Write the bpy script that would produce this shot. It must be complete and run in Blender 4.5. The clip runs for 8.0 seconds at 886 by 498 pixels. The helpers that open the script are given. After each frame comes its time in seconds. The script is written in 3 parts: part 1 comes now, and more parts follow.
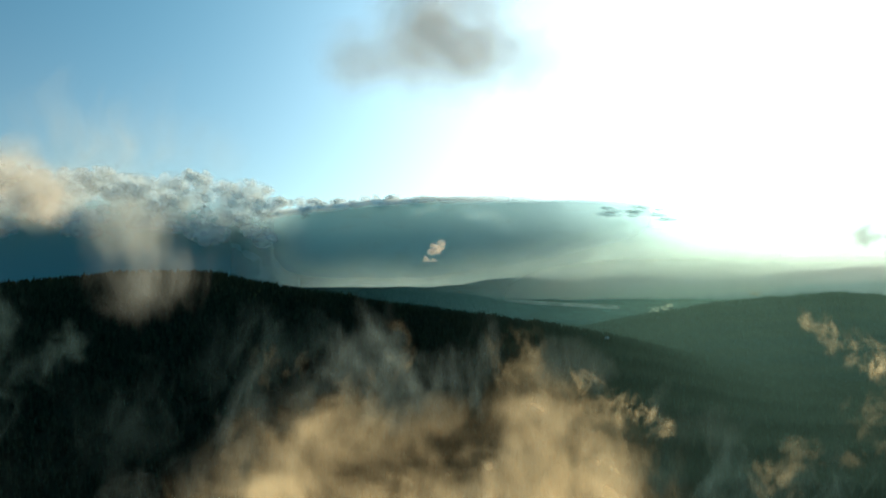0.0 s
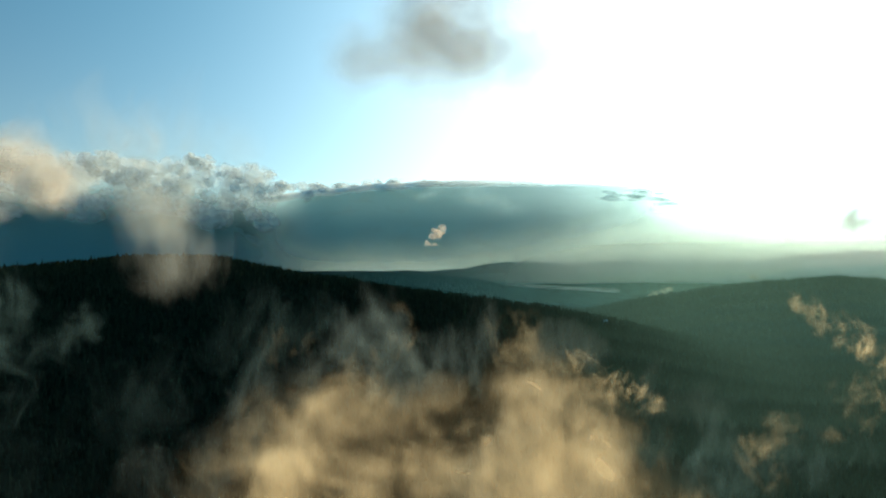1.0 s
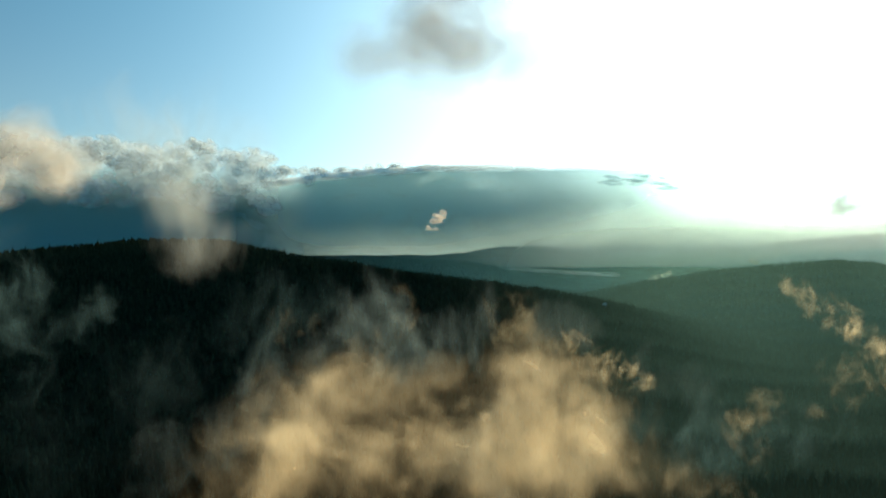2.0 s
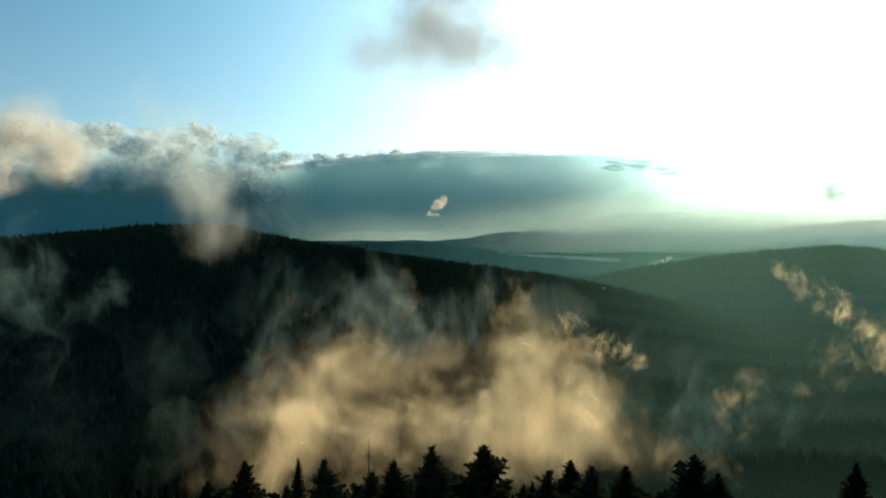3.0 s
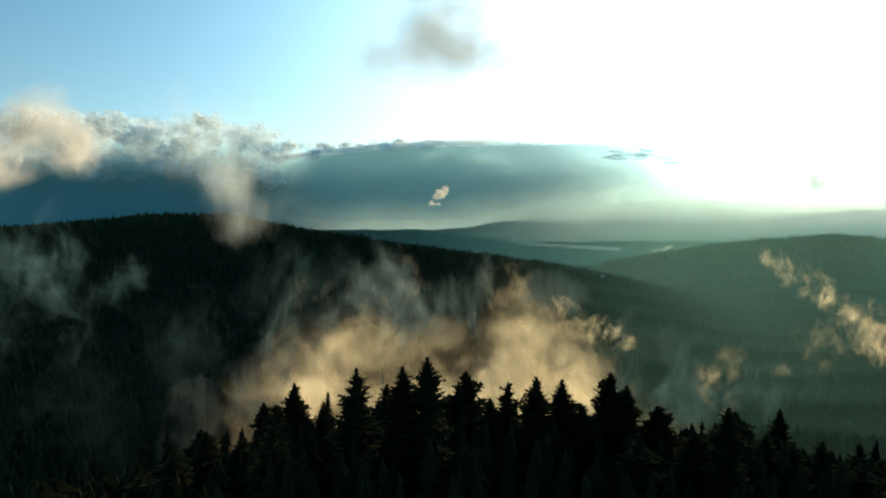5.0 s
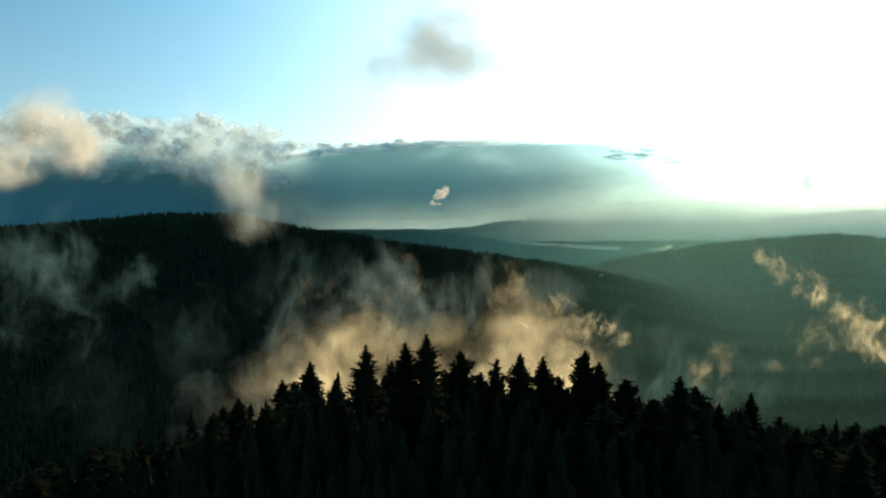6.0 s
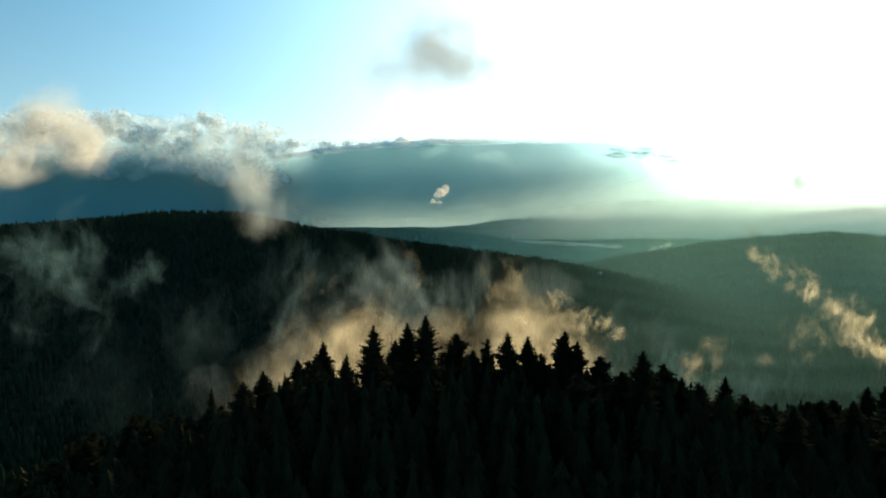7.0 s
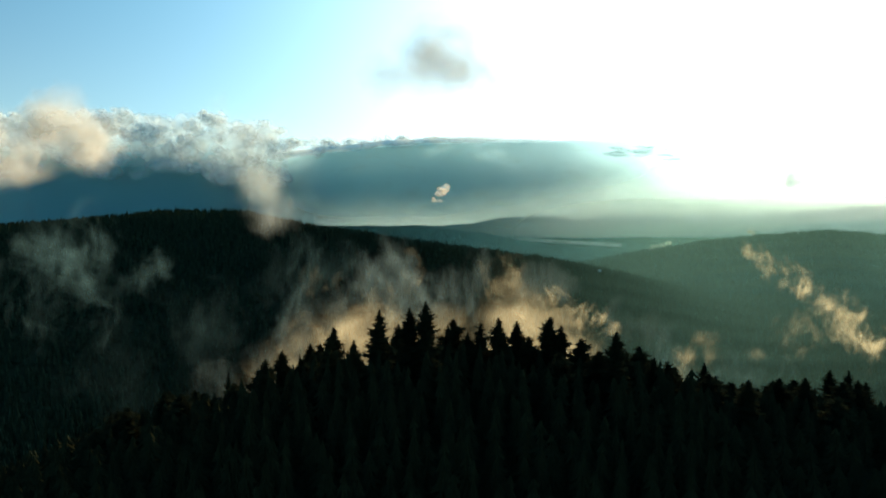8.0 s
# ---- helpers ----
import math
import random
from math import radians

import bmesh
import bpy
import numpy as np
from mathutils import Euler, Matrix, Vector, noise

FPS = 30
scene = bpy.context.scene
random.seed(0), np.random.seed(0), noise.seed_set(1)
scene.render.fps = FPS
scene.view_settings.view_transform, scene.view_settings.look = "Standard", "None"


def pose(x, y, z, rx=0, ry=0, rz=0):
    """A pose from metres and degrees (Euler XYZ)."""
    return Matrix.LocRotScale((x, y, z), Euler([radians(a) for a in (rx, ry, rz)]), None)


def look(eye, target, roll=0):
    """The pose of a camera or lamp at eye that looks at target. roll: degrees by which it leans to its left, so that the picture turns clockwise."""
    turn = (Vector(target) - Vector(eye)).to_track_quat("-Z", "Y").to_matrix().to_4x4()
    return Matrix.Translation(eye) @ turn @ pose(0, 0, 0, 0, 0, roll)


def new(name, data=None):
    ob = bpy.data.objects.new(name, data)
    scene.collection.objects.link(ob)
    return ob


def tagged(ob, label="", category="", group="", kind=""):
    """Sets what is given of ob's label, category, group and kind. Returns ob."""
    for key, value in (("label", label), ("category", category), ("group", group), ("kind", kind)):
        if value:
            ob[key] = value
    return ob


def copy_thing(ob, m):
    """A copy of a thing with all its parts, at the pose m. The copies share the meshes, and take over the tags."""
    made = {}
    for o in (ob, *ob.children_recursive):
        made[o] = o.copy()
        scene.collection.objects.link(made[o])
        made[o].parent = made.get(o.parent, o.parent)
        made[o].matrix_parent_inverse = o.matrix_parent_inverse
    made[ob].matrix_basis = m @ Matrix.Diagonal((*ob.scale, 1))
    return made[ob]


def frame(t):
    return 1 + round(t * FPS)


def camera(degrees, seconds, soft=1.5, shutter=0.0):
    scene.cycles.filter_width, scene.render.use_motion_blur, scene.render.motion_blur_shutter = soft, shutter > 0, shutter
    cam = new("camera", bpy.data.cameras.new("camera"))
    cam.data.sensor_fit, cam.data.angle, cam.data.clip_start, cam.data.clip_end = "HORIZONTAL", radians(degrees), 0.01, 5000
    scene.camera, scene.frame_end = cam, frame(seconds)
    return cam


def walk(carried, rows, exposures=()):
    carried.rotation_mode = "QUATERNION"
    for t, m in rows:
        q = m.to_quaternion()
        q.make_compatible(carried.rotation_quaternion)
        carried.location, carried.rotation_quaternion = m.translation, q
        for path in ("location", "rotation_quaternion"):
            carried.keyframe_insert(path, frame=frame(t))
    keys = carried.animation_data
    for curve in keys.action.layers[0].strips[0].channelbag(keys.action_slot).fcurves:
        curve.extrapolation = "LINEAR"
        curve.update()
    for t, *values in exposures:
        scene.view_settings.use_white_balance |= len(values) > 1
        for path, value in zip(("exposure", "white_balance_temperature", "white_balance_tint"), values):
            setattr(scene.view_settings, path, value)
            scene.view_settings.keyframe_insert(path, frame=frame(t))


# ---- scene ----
# ================= camera: a drone flying backwards over a wooded knoll =================
cam = camera(74.0, 8.0, soft=1.9)
TRACK = -0.0446  # sideways share of the flight line
# seconds, metres ahead of the last position, yaw, pitch
FLIGHT = [
    (0.0, 136.3, -1.09, 1.84), (0.5, 126.9, -1.00, 1.09), (1.0, 117.5, -0.91, 0.28), (1.5, 108.1, -0.83, -0.46),
    (3.0, 80.2, -0.57, -2.65), (3.5, 72.5, -0.49, -3.12), (4.0, 64.5, -0.42, -3.52), (4.5, 56.7, -0.36, -3.68),
    (6.0, 33.0, -0.20, -3.74), (6.5, 24.6, -0.15, -3.82), (7.0, 16.3, -0.11, -3.92), (7.5, 8.1, -0.06, -4.02),
    (8.0, 0.0, 0.0, -4.07)]
walk(cam, [(t, pose(TRACK * y, y, 100.0, 90 + p, 0, w)) for t, y, w, p in FLIGHT],
     exposures=[(0.0, -0.05, 6000, 2), (4.0, 0.18, 6000, 2), (8.0, 0.36, 6000, 2)])
scene.cycles.transparent_max_bounces = 256

# ================= light =================
SUN_AZ, SUN_EL = 26.0, 11.0  # degrees right of the view axis, above the horizon
world = bpy.data.worlds.new("sky")
scene.world = world
world.use_nodes = True
wn, wl = world.node_tree.nodes, world.node_tree.links
wn.clear()
sky = wn.new("ShaderNodeTexSky")
sky.sky_type = "NISHITA"
sky.sun_disc = False
sky.sun_elevation, sky.sun_rotation = radians(SUN_EL), radians(SUN_AZ)
sky.air_density, sky.dust_density, sky.ozone_density = 1.0, 0.6, 3.0
bg = wn.new("ShaderNodeBackground")
bg.inputs["Strength"].default_value = 0.09
wo = wn.new("ShaderNodeOutputWorld")
# the cool cast of the clear morning air
tint = wn.new("ShaderNodeMix")
tint.data_type, tint.blend_type = "RGBA", "MULTIPLY"
tint.inputs["Factor"].default_value = 1.0
wl.new(sky.outputs["Color"], tint.inputs["A"])
tint.inputs["B"].default_value = (0.34, 0.92, 1.02, 1)
wl.new(tint.outputs["Result"], bg.inputs["Color"])
# forward-scattered glare of the veiled sun
SUN_DIR = Vector((math.sin(radians(SUN_AZ)) * math.cos(radians(SUN_EL)),
                  math.cos(radians(SUN_AZ)) * math.cos(radians(SUN_EL)), math.sin(radians(SUN_EL))))
co = wn.new("ShaderNodeTexCoord")
dot = wn.new("ShaderNodeVectorMath")
dot.operation = "DOT_PRODUCT"
dot.inputs[1].default_value = SUN_DIR
wl.new(co.outputs["Generated"], dot.inputs[0])
pos = wn.new("ShaderNodeMath")
pos.operation = "MAXIMUM"
pos.inputs[1].default_value = 0.0
wl.new(dot.outputs["Value"], pos.inputs[0])
pw = wn.new("ShaderNodeMath")
pw.operation = "POWER"
pw.inputs[1].default_value = 8.0
wl.new(pos.outputs[0], pw.inputs[0])
glare = wn.new("ShaderNodeBackground")
glare.inputs["Color"].default_value = (1.0, 0.96, 0.92, 1)
gs = wn.new("ShaderNodeMath")
gs.operation = "MULTIPLY"
gs.inputs[1].default_value = 1.3
wl.new(pw.outputs[0], gs.inputs[0])
wl.new(gs.outputs[0], glare.inputs["Strength"])
# the broad brightening of clear air towards the sun
pw2 = wn.new("ShaderNodeMath")
pw2.operation = "POWER"
pw2.inputs[1].default_value = 1.5
wl.new(pos.outputs[0], pw2.inputs[0])
air = wn.new("ShaderNodeBackground")
air.inputs["Color"].default_value = (0.17, 0.36, 0.41, 1)
wl.new(pw2.outputs[0], air.inputs["Strength"])
both = wn.new("ShaderNodeAddShader")
wl.new(bg.outputs["Background"], both.inputs[0])
wl.new(glare.outputs["Background"], both.inputs[1])
three = wn.new("ShaderNodeAddShader")
wl.new(both.outputs["Shader"], three.inputs[0])
wl.new(air.outputs["Background"], three.inputs[1])
# warm sunrise light low in the air
sep = wn.new("ShaderNodeSeparateXYZ")
wl.new(co.outputs["Generated"], sep.inputs["Vector"])
up = wn.new("ShaderNodeMath")
up.operation = "SUBTRACT"
up.use_clamp = True
up.inputs[0].default_value = 1.0
wl.new(sep.outputs["Z"], up.inputs[1])
pw3 = wn.new("ShaderNodeMath")
pw3.operation = "POWER"
pw3.inputs[1].default_value = 5.0
wl.new(up.outputs[0], pw3.inputs[0])
ml = wn.new("ShaderNodeMath")
ml.operation = "MULTIPLY"
wl.new(pw3.outputs[0], ml.inputs[0])
all_round = wn.new("ShaderNodeMath")
all_round.operation = "ADD"
all_round.inputs[1].default_value = 0.35
wl.new(pos.outputs[0], all_round.inputs[0])
wl.new(all_round.outputs[0], ml.inputs[1])
warm_s = wn.new("ShaderNodeMath")
warm_s.operation = "MULTIPLY"
warm_s.inputs[1].default_value = 0.5
wl.new(ml.outputs[0], warm_s.inputs[0])
warm = wn.new("ShaderNodeBackground")
warm.inputs["Color"].default_value = (1.0, 0.58, 0.32, 1)
wl.new(warm_s.outputs[0], warm.inputs["Strength"])
four = wn.new("ShaderNodeAddShader")
wl.new(three.outputs["Shader"], four.inputs[0])
wl.new(warm.outputs["Background"], four.inputs[1])
wl.new(four.outputs["Shader"], wo.inputs["Surface"])

sun_data = bpy.data.lights.new("sun", "SUN")
sun_data.energy, sun_data.angle, sun_data.color = 3.4, radians(0.6), (1.0, 0.66, 0.32)
sun = new("sun", sun_data)
sun.matrix_world = look(SUN_DIR * 1000, (0, 0, 0))


# ================= materials =================
def material(name):
    m = bpy.data.materials.new(name)
    m.use_nodes = True
    m.node_tree.nodes.clear()
    return m, m.node_tree.nodes, m.node_tree.links


def ramp(nodes, stops):
    r = nodes.new("ShaderNodeValToRGB")
    while len(r.color_ramp.elements) < len(stops):
        r.color_ramp.elements.new(0.5)
    for e, (p, c) in zip(r.color_ramp.elements, stops):
        e.position, e.color = p, (*c, 1)
    return r


def noise_node(nodes, links, scale, detail=4.0, rough=0.55, warp=0.0, coords=None):
    n = nodes.new("ShaderNodeTexNoise")
    n.inputs["Scale"].default_value, n.inputs["Detail"].default_value = scale, detail
    n.inputs["Roughness"].default_value, n.inputs["Distortion"].default_value = rough, warp
    if coords is None:
        coords = nodes.new("ShaderNodeNewGeometry").outputs["Position"]
    links.new(coords, n.inputs["Vector"])
    return n


def surface(name, stops, scale, rough=0.9, bump=0.0, bump_scale=None, fine=None, vary=0.0, island=False, through_light=0.0, gloss=0.0):
    """A rough natural surface: two scales of colour variation, relief, and a shift from piece to piece."""
    m, n, l = material(name)
    big = noise_node(n, l, scale, 5)
    small = noise_node(n, l, fine or scale * 9, 6, 0.65)
    mix = n.new("ShaderNodeMath")
    mix.operation = "MULTIPLY_ADD"
    mix.inputs[1].default_value, mix.inputs[2].default_value = 0.45, 0.0
    l.new(small.outputs["Fac"], mix.inputs[0])
    add = n.new("ShaderNodeMath")
    add.operation = "MULTIPLY_ADD"
    add.inputs[1].default_value = 0.6
    l.new(big.outputs["Fac"], add.inputs[0])
    l.new(mix.outputs[0], add.inputs[2])
    col = ramp(n, stops)
    l.new(add.outputs[0], col.inputs["Fac"])
    out_col = col.outputs["Color"]
    if vary:
        hsv = n.new("ShaderNodeHueSaturation")
        if island:
            rnd = n.new("ShaderNodeNewGeometry").outputs["Random Per Island"]
        else:
            rnd = n.new("ShaderNodeObjectInfo").outputs["Random"]
        mr = n.new("ShaderNodeMapRange")
        mr.inputs["To Min"].default_value, mr.inputs["To Max"].default_value = 1 - vary, 1 + vary
        l.new(rnd, mr.inputs["Value"])
        l.new(mr.outputs["Result"], hsv.inputs["Value"])
        l.new(out_col, hsv.inputs["Color"])
        out_col = hsv.outputs["Color"]
    p = n.new("ShaderNodeBsdfPrincipled")
    p.inputs["Roughness"].default_value = rough
    p.inputs["Specular IOR Level"].default_value = gloss
    l.new(out_col, p.inputs["Base Color"])
    if bump:
        b = n.new("ShaderNodeBump")
        b.inputs["Strength"].default_value, b.inputs["Distance"].default_value = bump, 0.2 / (bump_scale or scale)
        bn = noise_node(n, l, bump_scale or scale, 6, 0.65)
        l.new(bn.outputs["Fac"], b.inputs["Height"])
        l.new(b.outputs["Normal"], p.inputs["Normal"])
    shader = p.outputs["BSDF"]
    if through_light:
        tr = n.new("ShaderNodeBsdfTranslucent")
        l.new(out_col, tr.inputs["Color"])
        ms = n.new("ShaderNodeMixShader")
        ms.inputs["Fac"].default_value = through_light
        l.new(shader, ms.inputs[1])
        l.new(tr.outputs["BSDF"], ms.inputs[2])
        shader = ms.outputs["Shader"]
    o = n.new("ShaderNodeOutputMaterial")
    l.new(shader, o.inputs["Surface"])
    return m


def vapour(name, colour, scale, low, high, glow=0.6, detail=6.0, warp=1.2, stretch=(1, 1, 1), rough=0.58, lumps=0.0, erode=0.0, patch=0.0, floor=0.12, fade=0.35):
    """Water vapour: droplets that scatter sunlight forward, torn by turbulence, most at its thin edge.
    On the mesh, 'body' is 1 in the middle and 0 at the rim, and 'thick' is its density."""
    m, n, l = material(name)
    att = n.new("ShaderNodeAttribute")
    att.attribute_name = "body"
    mp = n.new("ShaderNodeMapping")
    mp.inputs["Scale"].default_value = stretch
    l.new(n.new("ShaderNodeNewGeometry").outputs["Position"], mp.inputs["Vector"])
    co = mp.outputs["Vector"]
    nz = noise_node(n, l, scale, detail, rough, warp, co)
    thick = n.new("ShaderNodeAttribute")
    thick.attribute_name = "thick"
    field = nz.outputs["Fac"]
    edge = att.outputs["Fac"]
    if erode:
        er = n.new("ShaderNodeMath")
        er.operation = "MULTIPLY_ADD"
        er.inputs[1].default_value = erode
        sub = n.new("ShaderNodeMath")
        sub.operation = "SUBTRACT"
        sub.inputs[1].default_value = erode
        l.new(att.outputs["Fac"], er.inputs[0])
        l.new(field, sub.inputs[0])
        l.new(sub.outputs[0], er.inputs[2])
        field = er.outputs[0]
        soft = n.new("ShaderNodeMapRange")
        soft.interpolation_type = "SMOOTHSTEP"
        soft.inputs["From Min"].default_value, soft.inputs["From Max"].default_value = 0.0, fade
        l.new(att.outputs["Fac"], soft.inputs["Value"])
        edge = soft.outputs["Result"]
    mr = n.new("ShaderNodeMapRange")
    mr.interpolation_type = "SMOOTHSTEP"
    mr.inputs["From Min"].default_value, mr.inputs["From Max"].default_value = low, high
    l.new(field, mr.inputs["Value"])
    mu = n.new("ShaderNodeMath")
    mu.operation = "MULTIPLY"
    l.new(mr.outputs["Result"], mu.inputs[0])
    l.new(edge, mu.inputs[1])
    dens = mu.outputs[0]
    if patch:
        # larger clear gaps between the drifts
        pn = noise_node(n, l, patch, 3.0, 0.55, 0.8, co)
        pr = n.new("ShaderNodeMapRange")
        pr.interpolation_type = "SMOOTHSTEP"
        pr.inputs["From Min"].default_value, pr.inputs["From Max"].default_value = 0.36, 0.62
        pr.inputs["To Min"].default_value = floor
        l.new(pn.outputs["Fac"], pr.inputs["Value"])
        pm = n.new("ShaderNodeMath")
        pm.operation = "MULTIPLY"
        l.new(dens, pm.inputs[0])
        l.new(pr.outputs["Result"], pm.inputs[1])
        dens = pm.outputs[0]
    g = n.new("ShaderNodeMath")
    g.operation = "MULTIPLY"
    g.use_clamp = True
    l.new(dens, g.inputs[0])
    l.new(thick.outputs["Fac"], g.inputs[1])
    df, tl = n.new("ShaderNodeBsdfDiffuse"), n.new("ShaderNodeBsdfTranslucent")
    df.inputs["Color"].default_value = tl.inputs["Color"].default_value = (*colour, 1)
    if lumps:
        bp = n.new("ShaderNodeBump")
        bp.inputs["Strength"].default_value, bp.inputs["Distance"].default_value = 0.8, lumps
        l.new(nz.outputs["Fac"], bp.inputs["Height"])
        l.new(bp.outputs["Normal"], df.inputs["Normal"])
        l.new(bp.outputs["Normal"], tl.inputs["Normal"])
    else:
        # loose droplets have no surface of their own: they scatter alike all over the billow
        flat = n.new("ShaderNodeCombineXYZ")
        flat.inputs["Y"].default_value = -1.0
        l.new(flat.outputs["Vector"], df.inputs["Normal"])
        l.new(flat.outputs["Vector"], tl.inputs["Normal"])
    ms = n.new("ShaderNodeMixShader")
    ms.inputs["Fac"].default_value = glow
    l.new(df.outputs["BSDF"], ms.inputs[1])
    l.new(tl.outputs["BSDF"], ms.inputs[2])
    tp = n.new("ShaderNodeBsdfTransparent")
    mx = n.new("ShaderNodeMixShader")
    l.new(g.outputs[0], mx.inputs["Fac"])
    l.new(tp.outputs["BSDF"], mx.inputs[1])
    l.new(ms.outputs["Shader"], mx.inputs[2])
    o = n.new("ShaderNodeOutputMaterial")
    l.new(mx.outputs["Shader"], o.inputs["Surface"])
    return m


FOREST_FLOOR = surface("forest_floor", [(0.3, (0.016, 0.022, 0.013)), (0.7, (0.034, 0.040, 0.022))], 0.02, bump=0.6, bump_scale=0.12)
NEEDLES = surface("needles", [(0.25, (0.018, 0.019, 0.009)), (0.75, (0.032, 0.031, 0.014))], 0.6, rough=0.75, vary=0.25, fine=6.0)
FAR_NEEDLES = surface("far_needles", [(0.25, (0.022, 0.032, 0.018)), (0.75, (0.038, 0.050, 0.026))], 0.02, rough=0.85, vary=0.22, island=True, fine=0.4)
BARK = surface("bark", [(0.3, (0.025, 0.020, 0.015)), (0.7, (0.06, 0.048, 0.036))], 1.5, bump=0.6, bump_scale=9.0)
DEAD_WOOD = surface("dead_wood", [(0.3, (0.12, 0.11, 0.10)), (0.7, (0.26, 0.24, 0.21))], 1.5, bump=0.4, bump_scale=8.0)
# Light is in the mist colour: gold for sunlit, teal for shaded drifts.
SUNLIT_MIST = vapour("mist", (0.98, 0.85, 0.58), 0.016, 0.30, 0.80, glow=0.95, warp=1.2, detail=7.0, rough=0.55, stretch=(1, 1, 0.75), erode=0.16, patch=0.015, floor=0.22, fade=0.85)
SUNLIT_WISP = vapour("sunlit_wisp", (0.98, 0.86, 0.58), 0.034, 0.40, 0.80, glow=0.95, warp=1.4, detail=6.0, rough=0.58, stretch=(1, 1, 0.75), erode=0.20, fade=0.6)
SHADED_MIST = vapour("shaded_mist", (0.50, 0.82, 0.84), 0.022, 0.40, 0.78, glow=0.5, warp=1.0, detail=6.0, rough=0.58, stretch=(1, 1, 0.6), erode=0.20, patch=0.010)
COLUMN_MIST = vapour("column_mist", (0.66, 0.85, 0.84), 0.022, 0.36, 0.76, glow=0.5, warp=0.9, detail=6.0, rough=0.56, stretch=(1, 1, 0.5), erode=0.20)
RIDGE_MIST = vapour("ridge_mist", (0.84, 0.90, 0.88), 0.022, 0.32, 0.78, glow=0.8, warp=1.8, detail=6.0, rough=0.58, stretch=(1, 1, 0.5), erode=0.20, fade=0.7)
CLOUD = vapour("cloud", (0.86, 0.84, 0.78), 0.009, 0.20, 0.68, glow=0.80, warp=0.6, detail=6.0, rough=0.56, lumps=1.0, erode=0.32, fade=0.6)
SUN_CLOUD = vapour("sun_cloud", (0.90, 0.88, 0.80), 0.022, 0.08, 0.60, glow=0.46, warp=0.9, detail=6.0, rough=0.58, erode=0.34, fade=0.9)
GREY_SCRAP = vapour("grey_scrap", (0.90, 0.89, 0.84), 0.05, 0.22, 0.66, glow=0.42, warp=0.6, detail=6.0, erode=0.30, fade=0.8)
SCRAP = vapour("cloud_scrap", (0.95, 0.90, 0.82), 0.07, 0.28, 0.62, glow=0.70, warp=0.6, detail=6.0, erode=0.30, fade=0.7)
FAR_CLOUD = vapour("far_cloud", (0.72, 0.86, 0.86), 0.0030, -0.2, 0.50, glow=0.5, warp=0.5, stretch=(0.4, 0.4, 1), detail=7.0)
# Dark teal is the shade of the cloud base, put into its colour.
SHADED_CLOUD_BASE = vapour("rain_cloud", (0.30, 0.56, 0.61), 0.0030, -0.2, 0.45, glow=0.18, warp=0.3, stretch=(0.35, 0.35, 1))
BANK_CLOUD = vapour("bank_cloud", (0.82, 0.90, 0.93), 0.010, 0.06, 0.52, glow=0.64, warp=0.5, detail=7.0, rough=0.56, lumps=14.0, erode=0.32, fade=0.9)
# The shelf's shaded teal is in the colour itself.
ROLL_CLOUD = vapour("roll_cloud", (0.54, 0.80, 0.85), 0.0050, -0.12, 0.50, glow=0.44, warp=0.4, stretch=(0.4, 0.4, 1), detail=6.0)
# Airlight put into the haze colour: teal when skylit, near white when bright.
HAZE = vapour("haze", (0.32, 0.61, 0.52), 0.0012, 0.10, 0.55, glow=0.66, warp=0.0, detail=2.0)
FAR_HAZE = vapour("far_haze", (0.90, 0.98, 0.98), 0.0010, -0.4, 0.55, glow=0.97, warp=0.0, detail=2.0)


# ================= helpers for things =================
def mesh_object(name, verts, faces, mat, parent=None, smooth=False, body=None, thick=None):
    me = bpy.data.meshes.new(name)
    me.from_pydata(verts, [], faces)
    me.materials.append(mat)
    if smooth:
        me.shade_smooth()
    if body is not None:
        a = me.attributes.new("body", "FLOAT", "POINT")
        a.data.foreach_set("value", np.asarray(body, dtype=np.float32))
        a = me.attributes.new("thick", "FLOAT", "POINT")
        a.data.foreach_set("value", np.asarray(thick, dtype=np.float32))
    ob = new(name, me)
    if parent is not None:
        ob.parent = parent
    return ob


def smooth01(t):
    t = np.clip(t, 0.0, 1.0)
    return t * t * (3 - 2 * t)


# ================= the land =================
FLOOR = -172.0
